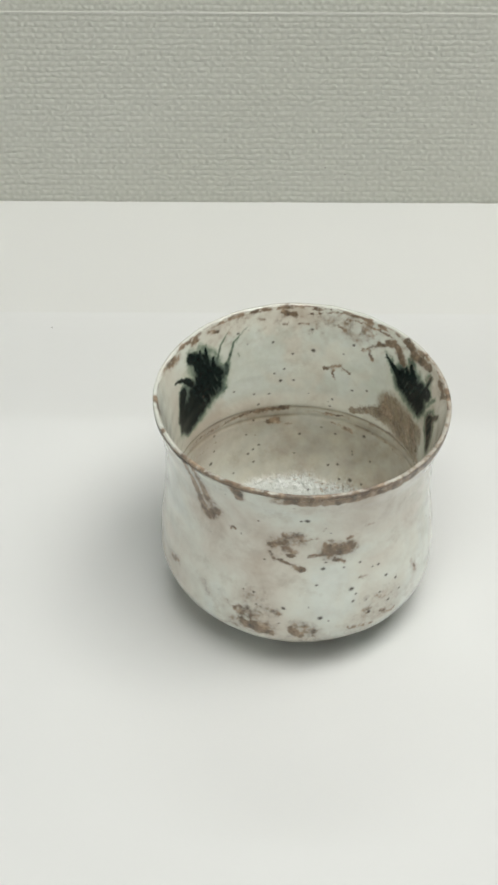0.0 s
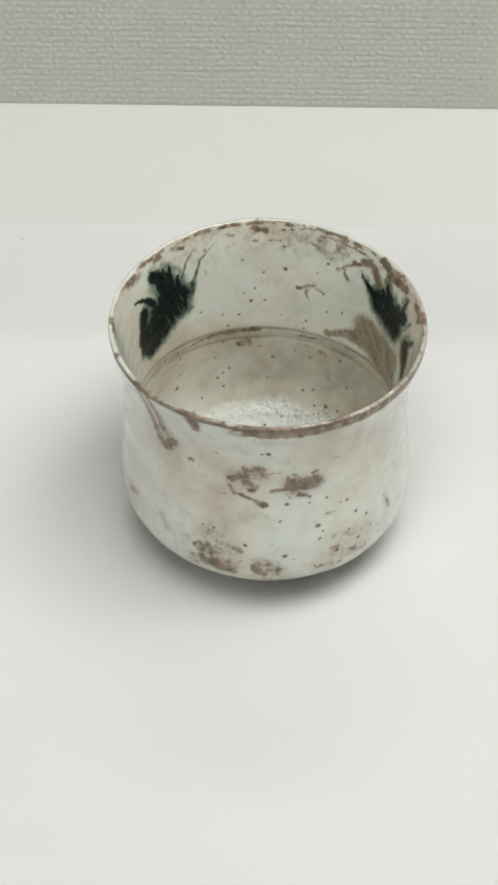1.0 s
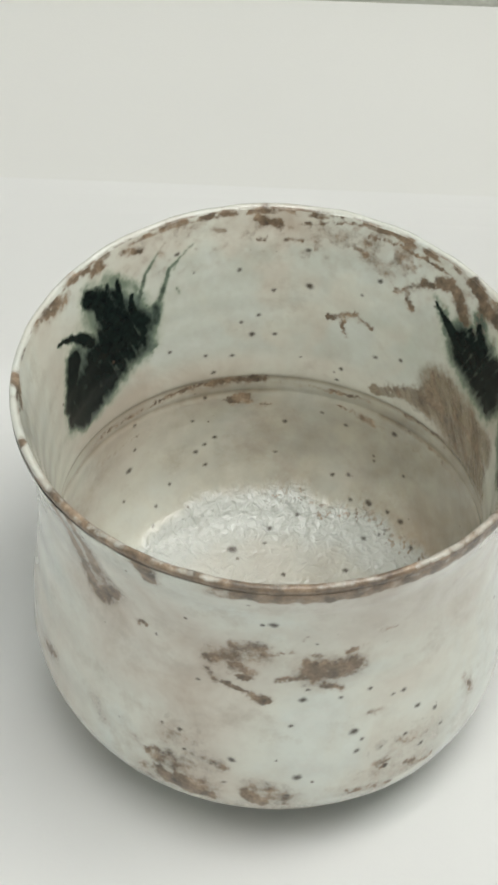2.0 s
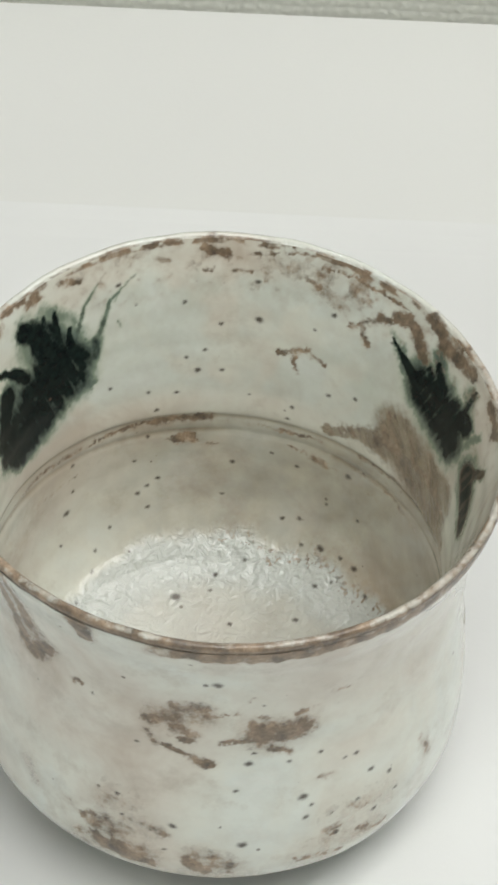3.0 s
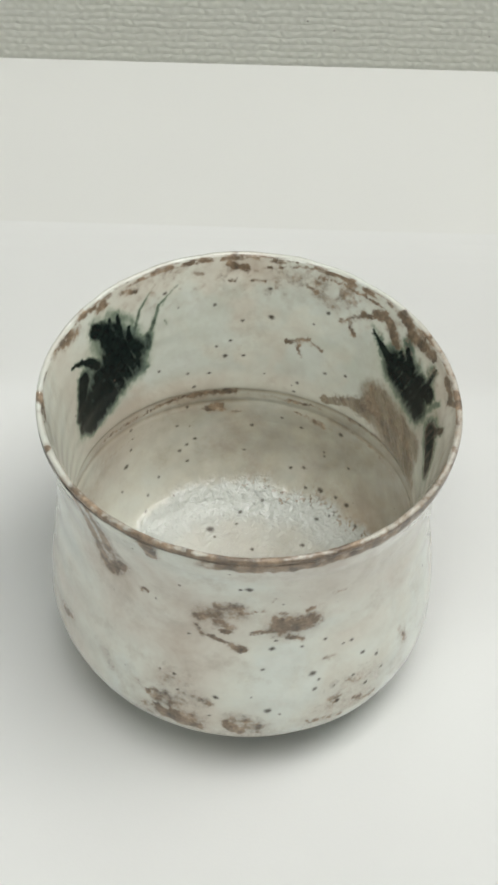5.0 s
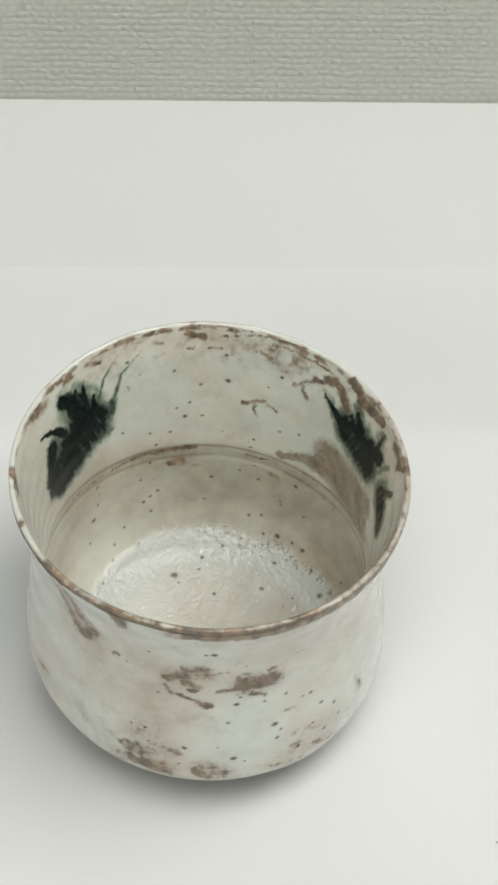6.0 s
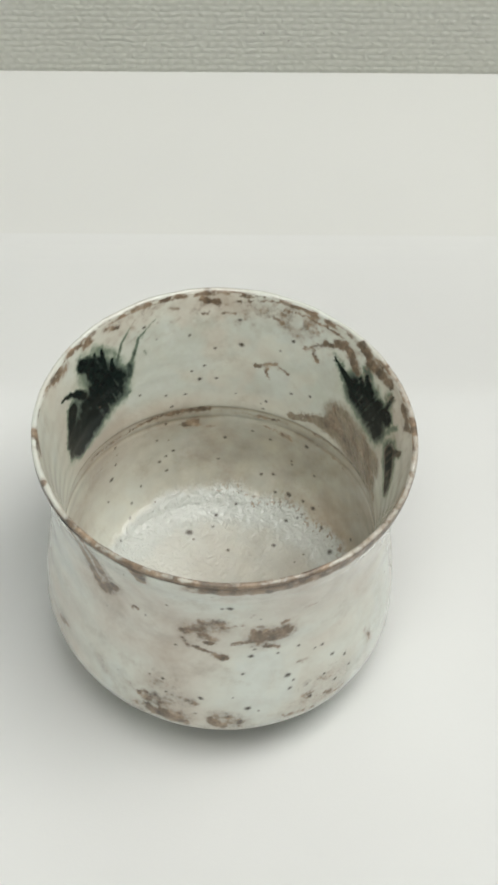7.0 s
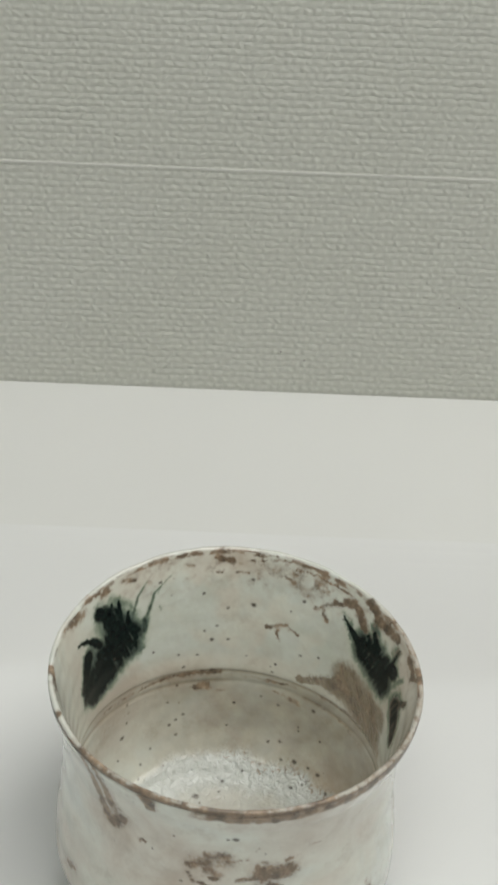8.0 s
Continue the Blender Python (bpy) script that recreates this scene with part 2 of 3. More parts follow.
# ---- display table ----
def display_table():
    ob = new("display_table")
    ob.location = (0, -0.22, -0.75)
    part("tabletop", box(-0.9, -0.48, 0.715, 0.9, WALL_Y + 0.22 - 0.0002, 0.7496, 0.0), BOARD, ob)
    for x in (-0.84, 0.84):
        for y in (-0.42, 0.42):
            part("leg", box(x - 0.025, y - 0.025, 0.0, x + 0.025, y + 0.025, 0.716, 0.002), BOARD, ob)
    return tagged(ob, "white display table pushed against the papered wall", "table")


display_table()


def paper_sheet():
    """A thin white sheet with a faintly wavy far edge."""
    bm = bmesh.new()
    n, x0, x1, y0 = 140, -0.7, 0.7, -0.62
    rows = []
    for back, lift in ((None, 0.0), (0.03, 0.0), (0.012, 0.12), (0.005, 0.5), (0.0, 1.0)):
        row = []
        for i in range(n + 1):
            x = x0 + (x1 - x0) * i / n
            y = y0 if back is None else SHEET_Y - back + 0.0009 * noise.noise(Vector((x * 7, 3, 0)))
            row.append(bm.verts.new((x, y, -0.0003 + lift * (0.0012 + 0.0004 * noise.noise(Vector((x * 9, 8, 0)))))))
        rows.append(row)
    for p, q in zip(rows, rows[1:]):
        for i in range(n):
            bm.faces.new((p[i], p[i + 1], q[i + 1], q[i]))
    top = bmesh.ops.extrude_face_region(bm, geom=bm.faces[:])
    for v in top["geom"]:
        if isinstance(v, bmesh.types.BMVert):
            v.co.z += 0.0003
    bmesh.ops.recalc_face_normals(bm, faces=bm.faces[:])
    return tagged(part("paper_sheet", bm, PAPER), "large white paper sheet laid flat on the display table", "paper")


paper_sheet()


# ---- tea bowl ----
HEIGHT = 0.1030
OUTER = [(0.0320, 0.0044), (0.0385, 0.0048), (0.0440, 0.0072), (0.0490, 0.0118), (0.0540, 0.0168), (0.0568, 0.0215), (0.0580, 0.0290),
         (0.0576, 0.0410), (0.0562, 0.0560), (0.0558, 0.0700), (0.0565, 0.0810), (0.0580, 0.0890), (0.0598, 0.0953), (0.0609, 0.0992)]
LIP = [(0.0612, 0.1013), (0.0614, 0.1024), (0.0611, 0.1032), (0.0602, 0.1034), (0.0594, 0.1027)]
INNER = [(0.0571, 0.0955), (0.0541, 0.0840), (0.0520, 0.0725), (0.0508, 0.0610), (0.0502, 0.0505), (0.0495, 0.0400),
         (0.0478, 0.0295), (0.0442, 0.0215), (0.0395, 0.0170), (0.0320, 0.0145), (0.0200, 0.0134), (0.0100, 0.0130), (0.0006, 0.0128)]


def smooth_line(points, step):
    """A Catmull-Rom line through the points, at about even steps."""
    pts = np.array(points)
    ext = np.vstack([2 * pts[0] - pts[1], pts, 2 * pts[-1] - pts[-2]])
    fine = []
    for k in range(len(pts) - 1):
        a, b, c, d = ext[k:k + 4]
        for u in np.linspace(0, 1, 40, endpoint=False):
            fine.append(0.5 * (2 * b + (c - a) * u + (2 * a - 5 * b + 4 * c - d) * u * u + (3 * b - a - 3 * c + d) * u ** 3))
    fine = np.array(fine + [pts[-1]])
    way = np.concatenate([[0], np.cumsum(np.hypot(*np.diff(fine, axis=0).T))])
    even = np.linspace(0, way[-1], max(3, int(way[-1] / step)))
    return np.stack([np.interp(even, way, fine[:, 0]), np.interp(even, way, fine[:, 1])], 1)


def lattice(seed, size=256):
    return np.random.RandomState(seed).rand(size, size)


def value_noise(u, v, scale, seed, octaves=3):
    total, amp, norm = 0.0, 1.0, 0.0
    for k in range(octaves):
        table = lattice(seed + k)
        a, b = u * scale * 2 ** k + 17.3, v * scale * 2 ** k + 41.7
        i, j = np.floor(a).astype(int), np.floor(b).astype(int)
        f, g = a - i, b - j
        f, g = f * f * (3 - 2 * f), g * g * (3 - 2 * g)
        i0, i1, j0, j1 = i % 256, (i + 1) % 256, j % 256, (j + 1) % 256
        n = (table[i0, j0] * (1 - f) + table[i1, j0] * f) * (1 - g) + (table[i0, j1] * (1 - f) + table[i1, j1] * f) * g
        total, norm, amp = total + amp * n, norm + amp, amp * 0.5
    return total / norm


def wrap(a):
    return (a + np.pi) % (2 * np.pi) - np.pi


TURN = 960

# Pigment on the glaze. Strokes: angle, height, angle, height, two widths, density (degrees and millimetres).
LEFT_BRUSH = [
    (143.6, 95.1, 137.7, 90.5, 3.1, 3.5, 1), (137.9, 94.8, 138.2, 86.1, 0.9, 2.8, 1), (134.5, 94.5, 135.7, 85.5, 0.7, 2.4, 1),
    (131.4, 89.0, 132.5, 81.1, 0.7, 2.4, 1), (141.7, 95.4, 140.4, 87.8, 2.1, 3.1, 0.9), (138.2, 84.9, 132.1, 79.6, 6.6, 5.9, 1),
    (140.2, 80.5, 133.7, 75.8, 7.7, 6.3, 1), (144.7, 77.0, 139.9, 73.7, 8.4, 7.0, 1), (150.5, 74.3, 143.8, 71.6, 7.7, 6.6, 1),
    (155.0, 72.2, 148.7, 68.9, 6.3, 5.2, 1), (159.5, 71.3, 153.0, 66.5, 3.1, 3.5, 1), (158.0, 92.5, 151.9, 89.9, 0.5, 1.0, 0.9),
    (151.9, 89.9, 146.3, 84.6, 1.0, 2.4, 1), (153.9, 84.3, 160.0, 75.2, 3.5, 2.8, 1)
]
LEFT_WASH = [
    (142.7, 95.4, 130.7, 85.8, 5.2, 5.2, 0.7), (130.0, 82.0, 128.2, 72.2, 4.5, 2.8, 0.8), (137.7, 96.8, 129.4, 90.2, 2.8, 2.4, 0.5),
    (144.9, 91.0, 144.2, 83.7, 5.2, 4.2, 0.6), (135.7, 73.4, 128.9, 74.0, 3.5, 2.4, 0.7)
]
LEFT_HAIRS = [
    (122.9, 96.5, 126.7, 92.5, 0.5, 0.7, 0.5), (126.7, 92.5, 130.1, 85.5, 0.7, 1.2, 0.65), (130.1, 85.5, 131.9, 82.0, 1.0, 1.4, 0.8),
    (113.4, 96.3, 120.2, 91.6, 0.5, 0.7, 0.45), (120.2, 91.6, 124.2, 83.5, 0.7, 1.2, 0.65), (124.7, 82.9, 125.5, 79.0, 1.9, 1.6, 0.9),
    (119.0, 91.0, 117.2, 94.2, 0.3, 0.3, 0.3), (118.1, 84.0, 118.8, 86.1, 0.5, 0.5, 0.3)
]
RIGHT_BRUSH = [
    (35.1, 86.7, 27.7, 86.1, 5.9, 7.3, 1), (27.7, 86.1, 21.6, 85.2, 7.7, 7.0, 1), (22.1, 84.6, 20.0, 81.1, 5.9, 2.4, 1),
    (22.7, 89.3, 16.4, 91.6, 4.5, 3.1, 1), (48.4, 91.9, 43.6, 89.3, 0.5, 1.0, 0.85), (43.6, 89.3, 36.0, 85.8, 1.2, 3.1, 1),
    (33.1, 94.5, 28.3, 89.6, 1.2, 3.5, 1), (34.9, 91.6, 31.7, 88.4, 1.4, 2.1, 1), (18.7, 99.1, 19.8, 92.2, 0.7, 1.6, 0.8)
]
RIGHT_WASH = [
    (45.4, 90.5, 37.3, 83.2, 2.4, 3.1, 0.7), (33.8, 96.3, 29.0, 91.3, 3.5, 4.2, 0.7), (19.8, 96.5, 14.9, 91.3, 4.2, 3.5, 0.65),
    (9.7, 94.8, 14.6, 86.7, 1.7, 2.1, 0.5), (48.6, 92.8, 44.3, 91.0, 1.4, 2.1, 0.5)
]
SLIT = [
    (5.8, 85.2, -1.4, 81.1, 4.0, 3.7, 1), (-1.4, 81.1, -3.4, 78.1, 3.1, 1.2, 0.9), (7.7, 84.9, 0.0, 93.7, 1.6, 0.9, 0.8)
]
WALL_STAIN = [
    (62.5, 58.1, 46.4, 64.7, 1.6, 3.5, 0.6), (46.8, 63.2, 36.4, 67.7, 4.5, 9.8, 0.75), (37.8, 69.2, 26.1, 67.4, 10.5, 11.2, 0.8),
    (28.3, 66.5, 16.0, 65.3, 10.5, 8.7, 0.8), (16.4, 65.9, 7.6, 62.3, 7.0, 2.4, 0.7), (39.8, 70.4, 38.2, 75.2, 3.5, 2.1, 0.7),
    (23.8, 70.4, 13.0, 73.1, 5.2, 5.2, 0.7)
]
STAIN_STREAKS = [
    (45.9, 64.1, 37.1, 66.5, 1.7, 2.1, 0.75), (50.9, 55.4, 35.8, 57.5, 1.0, 1.2, 0.6), (35.8, 57.5, 19.1, 58.7, 1.2, 1.0, 0.6),
    (52.9, 50.3, 38.0, 51.2, 0.7, 0.9, 0.5), (38.0, 51.2, 24.5, 49.7, 0.9, 0.7, 0.5), (31.9, 68.3, 18.0, 69.2, 1.0, 1.0, 0.7),
    (22.9, 68.3, 9.2, 68.6, 1.0, 1.0, 0.7), (72.4, 48.2, 60.7, 46.4, 0.7, 0.9, 0.5), (65.5, 47.3, 61.6, 46.7, 1.4, 1.4, 0.5),
    (60.7, 46.4, 43.2, 46.4, 0.5, 0.7, 0.4)
]
RING_STAINS = [
    (159.7, 52.7, 148.7, 54.2, 0.7, 0.9, 0.5), (148.7, 54.2, 132.7, 53.0, 0.9, 0.9, 0.55), (132.7, 53.0, 119.9, 53.6, 0.9, 1.0, 0.6),
    (119.9, 53.6, 109.4, 53.9, 1.0, 1.4, 0.65), (109.4, 53.9, 97.4, 53.6, 1.6, 1.7, 0.7), (98.3, 54.5, 94.7, 53.9, 1.9, 1.6, 0.7),
    (94.7, 53.0, 75.4, 52.4, 0.5, 0.7, 0.3), (75.4, 52.4, 63.2, 53.6, 0.9, 0.9, 0.55), (147.6, 45.5, 133.2, 45.2, 0.5, 0.5, 0.35),
    (106.7, 47.6, 92.9, 44.9, 0.7, 0.7, 0.55), (103.5, 47.3, 99.5, 47.3, 2.1, 2.1, 0.9)
]
BACK_LIP_STAINS = [
    (77.9, 75.5, 70.0, 78.7, 1.4, 1.2, 0.6), (74.2, 76.7, 72.4, 71.9, 1.4, 1.0, 0.6), (69.3, 77.3, 64.8, 76.4, 0.9, 1.0, 0.5),
    (97.6, 100.3, 92.5, 99.1, 2.1, 2.1, 0.7), (73.1, 96.3, 70.0, 95.1, 1.4, 1.6, 0.55), (90.0, 95.1, 86.4, 95.4, 1.2, 1.2, 0.4),
    (83.2, 97.7, 67.7, 98.0, 4.5, 4.5, 0.28), (70.2, 95.1, 62.8, 91.9, 3.1, 3.1, 0.32), (60.1, 88.4, 52.0, 95.1, 1.2, 1.4, 0.55),
    (57.1, 89.9, 54.7, 86.7, 1.4, 1.4, 0.55), (53.6, 94.8, 50.4, 94.8, 1.6, 1.4, 0.6), (97.2, 95.1, 95.6, 95.4, 0.9, 0.9, 0.5),
    (86.9, 99.4, 74.2, 101.7, 0.7, 0.7, 0.5), (70.0, 99.7, 59.4, 100.6, 0.7, 0.9, 0.7)
]
SIDE_LIP_STAINS = [
    (59.2, 100.3, 47.7, 100.0, 0.9, 1.0, 0.7), (48.6, 96.8, 44.8, 98.3, 2.4, 2.4, 0.85), (43.4, 97.4, 38.2, 93.4, 3.1, 3.1, 0.75),
    (39.8, 102.3, 35.6, 100.9, 2.8, 2.8, 0.8), (33.7, 99.1, 21.4, 101.1, 3.8, 2.4, 0.72), (12.6, 101.4, 5.2, 100.9, 2.4, 2.4, 0.8),
    (6.3, 99.1, 1.4, 103.4, 1.6, 1.6, 0.7), (131.4, 100.6, 127.1, 99.1, 1.7, 1.7, 0.55), (140.9, 100.6, 137.9, 100.6, 2.1, 2.1, 0.6),
    (157.5, 101.1, 150.8, 100.0, 2.4, 2.3, 0.65), (178.9, 103.4, -173.7, 100.6, 2.3, 1.7, 0.7), (-160.4, 103.5, -160.2, 103.1, 1.9, 1.9, 0.75)
]
LIP_RUNS = [
    (-142.4, 103.2, -134.6, 77.6, 1.6, 3.1, 0.65), (-137.7, 103.2, -129.2, 79.7, 2.1, 3.5, 0.6), (-131.9, 76.4, -127.8, 80.9, 3.1, 3.1, 0.75),
    (-142.9, 103.2, -126.5, 102.4, 1.6, 1.4, 0.6), (-116.8, 102.4, -115.2, 96.2, 3.8, 2.1, 0.75), (-113.6, 103.2, -111.4, 103.2, 1.4, 1.4, 0.6)
]
FRONT_MARKS = [
    (-102.6, 72.2, -95.8, 74.6, 1.7, 3.8, 0.6), (-95.8, 77.3, -90.7, 76.7, 2.4, 3.8, 0.6), (-90.7, 76.1, -86.0, 75.5, 2.4, 0.9, 0.6),
    (-95.6, 71.0, -92.3, 69.2, 3.1, 2.1, 0.6), (-102.2, 68.0, -100.4, 64.4, 1.2, 1.2, 0.5), (-98.5, 64.4, -90.2, 60.5, 0.9, 1.0, 0.65),
    (-89.8, 60.2, -87.7, 59.6, 1.6, 1.2, 0.8), (-94.1, 67.1, -91.4, 67.4, 1.2, 1.0, 0.85), (-86.0, 76.4, -82.4, 76.7, 0.5, 0.5, 0.5),
    (-85.7, 67.1, -78.5, 67.7, 0.9, 1.2, 0.65), (-78.7, 72.8, -75.6, 70.1, 1.4, 3.8, 0.65), (-75.6, 68.9, -68.9, 69.5, 5.6, 4.2, 0.68),
    (-74.7, 64.1, -70.0, 62.0, 1.6, 1.0, 0.65)
]
FRONT_FLECKS = [
    (-68.8, 74.0, -64.6, 74.6, 1.0, 0.5, 0.65), (-68.4, 68.0, -66.1, 68.3, 2.3, 1.4, 0.65), (-78.1, 75.2, -75.1, 74.3, 0.7, 0.7, 0.5),
    (-156.4, 36.4, -151.0, 38.3, 2.1, 2.1, 0.55), (-133.7, 38.9, -130.9, 34.0, 2.4, 2.4, 0.3), (-120.4, 35.2, -119.3, 33.7, 1.4, 1.4, 0.3),
    (-61.6, 78.8, -58.3, 78.5, 0.7, 0.7, 0.5), (-80.3, 80.9, -79.0, 82.1, 0.5, 0.5, 0.5), (-120.6, 75.2, -118.6, 75.5, 0.9, 0.7, 0.6),
    (-100.4, 73.4, -89.6, 75.5, 4.2, 4.2, 0.4), (-77.8, 70.1, -68.4, 68.3, 4.9, 4.9, 0.36)
]
FOOT_STAINS = [
    (-125.1, 20.1, -113.2, 29.5, 0.9, 1.0, 0.6), (-113.2, 27.4, -105.5, 25.0, 3.1, 3.1, 0.7), (-108.4, 28.0, -100.8, 24.1, 2.4, 2.4, 0.75),
    (-112.1, 32.8, -107.8, 33.4, 4.9, 4.9, 0.5), (-112.3, 41.0, -105.5, 43.1, 4.9, 4.9, 0.3), (-99.5, 36.4, -97.7, 35.8, 2.4, 2.1, 0.5),
    (-91.8, 27.4, -88.6, 24.1, 2.1, 2.8, 0.75), (-89.6, 29.5, -83.5, 26.2, 4.9, 4.5, 0.42), (-104.2, 24.1, -100.1, 23.5, 1.6, 1.6, 0.7),
    (-117.0, 32.8, -114.1, 35.2, 1.4, 1.4, 0.5), (-117.5, 25.3, -102.2, 27.4, 4.5, 5.2, 0.42), (-108.4, 42.2, -104.4, 36.7, 7.7, 7.7, 0.27),
    (-65.9, 29.8, -49.0, 27.1, 3.5, 4.5, 0.27)
]
FOOT_EDGE = [
    (-67.7, 25.6, -57.4, 24.1, 1.2, 1.0, 0.6), (-61.4, 33.1, -58.5, 33.4, 1.4, 1.2, 0.55), (-60.1, 31.0, -58.9, 31.3, 0.9, 0.9, 0.6),
    (-53.6, 28.9, -51.3, 28.0, 0.9, 0.9, 0.6), (-48.8, 26.2, -45.4, 25.9, 1.0, 1.0, 0.6), (-58.1, 36.7, -47.0, 35.2, 8.0, 7.0, 0.24),
    (-32.9, 40.7, -32.4, 37.1, 1.2, 1.2, 0.55), (-34.4, 44.0, -33.8, 42.2, 0.9, 0.9, 0.5), (-14.2, 27.4, -18.4, 25.6, 0.7, 0.7, 0.45),
    (-0.7, 46.1, -2.5, 42.5, 0.5, 0.5, 0.5), (-63.2, 51.2, -60.1, 50.9, 1.0, 1.0, 0.4), (-55.6, 38.3, -49.3, 34.6, 1.0, 1.0, 0.4)
]
INNER_SPECKS = [
    (83.5, 83.5, 54.0, 0.87), (92.9, 81.7, 53.6, 0.45), (102.1, 87.3, 54.9, 0.52), (84.6, 93.1, 56.4, 0.52), (96.8, 74.3, 52.3, 0.52),
    (98.5, 68.6, 51.5, 0.59), (92.3, 68.6, 51.5, 0.52), (101.5, 72.5, 52.0, 0.52), (104.0, 62.3, 50.9, 0.59), (111.6, 63.5, 51.0, 0.52),
    (122.0, 68.0, 51.4, 0.52), (109.4, 57.8, 50.6, 0.52), (84.8, 62.0, 50.9, 0.35), (64.8, 89.6, 55.5, 0.59), (69.1, 84.3, 54.2, 0.42),
    (62.6, 68.6, 51.5, 0.52), (54.4, 71.3, 51.8, 0.56), (72.5, 61.1, 50.8, 0.52), (73.4, 57.2, 50.5, 0.52), (117.9, 94.8, 56.9, 0.45),
    (113.9, 88.7, 55.2, 0.35), (90.4, 95.1, 57.0, 0.45), (47.9, 90.5, 55.7, 0.42)
]
HOLLOW_SPECKS = [
    (111.8, 49.1, 50.1, 0.52), (134.3, 49.4, 50.1, 0.52), (109.3, 35.6, 49.0, 0.52), (112.5, 33.9, 48.7, 0.56), (115.4, 32.4, 48.5, 0.63),
    (112.9, 28.0, 47.3, 0.52), (115.6, 42.5, 49.7, 0.42), (134.8, 41.3, 49.6, 0.45), (137.9, 36.2, 49.1, 0.78), (88.4, 39.8, 49.5, 0.52),
    (69.7, 42.8, 49.8, 0.52), (91.1, 30.0, 47.9, 0.42), (142.0, 28.6, 47.5, 0.45), (132.1, 23.1, 45.2, 0.49), (135.9, 19.8, 43.0, 0.49),
    (147.1, 17.5, 40.3, 0.42), (72.2, 26.6, 46.8, 0.52), (66.8, 28.0, 47.3, 0.59), (125.3, 26.3, 46.7, 0.42), (53.5, 47.0, 50.0, 0.70),
    (77.2, 44.6, 49.9, 0.45), (59.4, 35.1, 48.9, 0.45), (48.2, 35.9, 49.0, 0.45)
]
FLOOR_SPECKS = [
    (110.9, 14.2, 30.3, 0.96), (51.1, 14.2, 30.3, 0.70), (92.3, 15.3, 35.3, 0.63), (94.7, 14.4, 31.2, 0.42), (83.0, 13.5, 21.9, 0.56),
    (24.1, 19.0, 42.1, 0.96), (36.2, 21.3, 44.0, 0.70), (54.0, 17.1, 39.8, 0.59), (49.5, 19.0, 42.1, 0.52), (44.5, 24.1, 45.7, 0.78),
    (57.8, 23.6, 45.4, 0.78), (50.6, 24.1, 45.7, 0.59), (64.4, 22.5, 44.9, 0.52), (81.9, 17.0, 39.5, 0.45), (32.9, 15.2, 35.0, 0.38),
    (31.9, 14.3, 30.9, 0.35), (18.9, 28.0, 47.3, 0.70)
]
OUTER_SPECKS = [
    (-87.1, 87.5, 57.6, 0.96), (-89.5, 87.2, 57.6, 0.52), (-79.4, 59.6, 56.0, 0.87), (-78.3, 62.9, 55.9, 0.52), (-67.0, 46.4, 57.1, 0.96),
    (-66.4, 40.1, 57.7, 0.70), (-95.6, 39.2, 57.7, 0.84), (-80.3, 34.0, 58.0, 0.96), (-81.9, 51.5, 56.6, 0.52), (-70.4, 58.4, 56.1, 0.52),
    (-50.2, 46.4, 57.1, 0.70), (-45.0, 42.2, 57.5, 0.59), (-63.0, 59.0, 56.0, 0.52), (-54.2, 54.2, 56.3, 0.59), (-65.0, 43.4, 57.4, 0.49),
    (-104.6, 62.9, 55.9, 0.52), (-88.7, 58.4, 56.1, 0.35), (-43.2, 35.2, 57.9, 0.52)
]
OUTER_SPOTS = [
    (-97.4, 30.4, 58.0, 0.45), (-53.8, 39.2, 57.7, 0.59), (-49.3, 32.8, 58.0, 0.70), (-60.3, 38.6, 57.8, 0.42), (-57.1, 54.5, 56.3, 0.42),
    (-76.9, 78.8, 56.3, 0.35), (-59.0, 31.0, 58.0, 0.52), (-85.3, 40.1, 57.7, 0.35), (-115.4, 73.7, 55.9, 0.35), (-108.5, 44.9, 57.3, 0.52),
    (-107.3, 38.9, 57.7, 0.52), (-93.1, 96.2, 60.1, 0.35), (-46.8, 20.4, 56.4, 0.45), (-82.4, 27.4, 57.9, 0.52)
]
IRON_IN = BACK_LIP_STAINS + SIDE_LIP_STAINS + STAIN_STREAKS + RING_STAINS
IRON_OUT = LIP_RUNS + FRONT_MARKS + FRONT_FLECKS + FOOT_STAINS + FOOT_EDGE


def radius_at(height, inside):
    line = np.array(LIP[2:] + INNER if inside else OUTER + LIP[:3])
    order = np.argsort(line[:, 1], kind="stable")
    return np.interp(height, line[order, 1], line[order, 0])


def on_wall(angle, height, inside):
    h = height / 1000
    r, a = radius_at(h, inside), radians(angle)
    return np.array([r * math.cos(a), r * math.sin(a), h])


def brush(out, places, strokes, inside, grow=1.0, soft=0.5):
    for a0, z0, a1, z1, w0, w1, density in strokes:
        p, q = on_wall(a0, z0, inside), on_wall(a1, z1, inside)
        reach = np.linalg.norm(q - p) / 2 + max(w0, w1) * 0.001 * grow + 0.004
        near = np.nonzero(np.sum((places - (p + q) / 2) ** 2, axis=1) < reach * reach)[0]
        d, e = places[near] - p, q - p
        u = np.clip(d @ e / max(e @ e, 1e-9), 0, 1)
        gap = np.linalg.norm(d - u[:, None] * e, axis=1)
        half = np.maximum((w0 + (w1 - w0) * u) * 0.0005 * grow, 0.00035)
        v = np.clip((1 + soft - gap / half) / (2 * soft), 0, 1)
        out[near] = np.maximum(out[near], density * v * v * (3 - 2 * v))


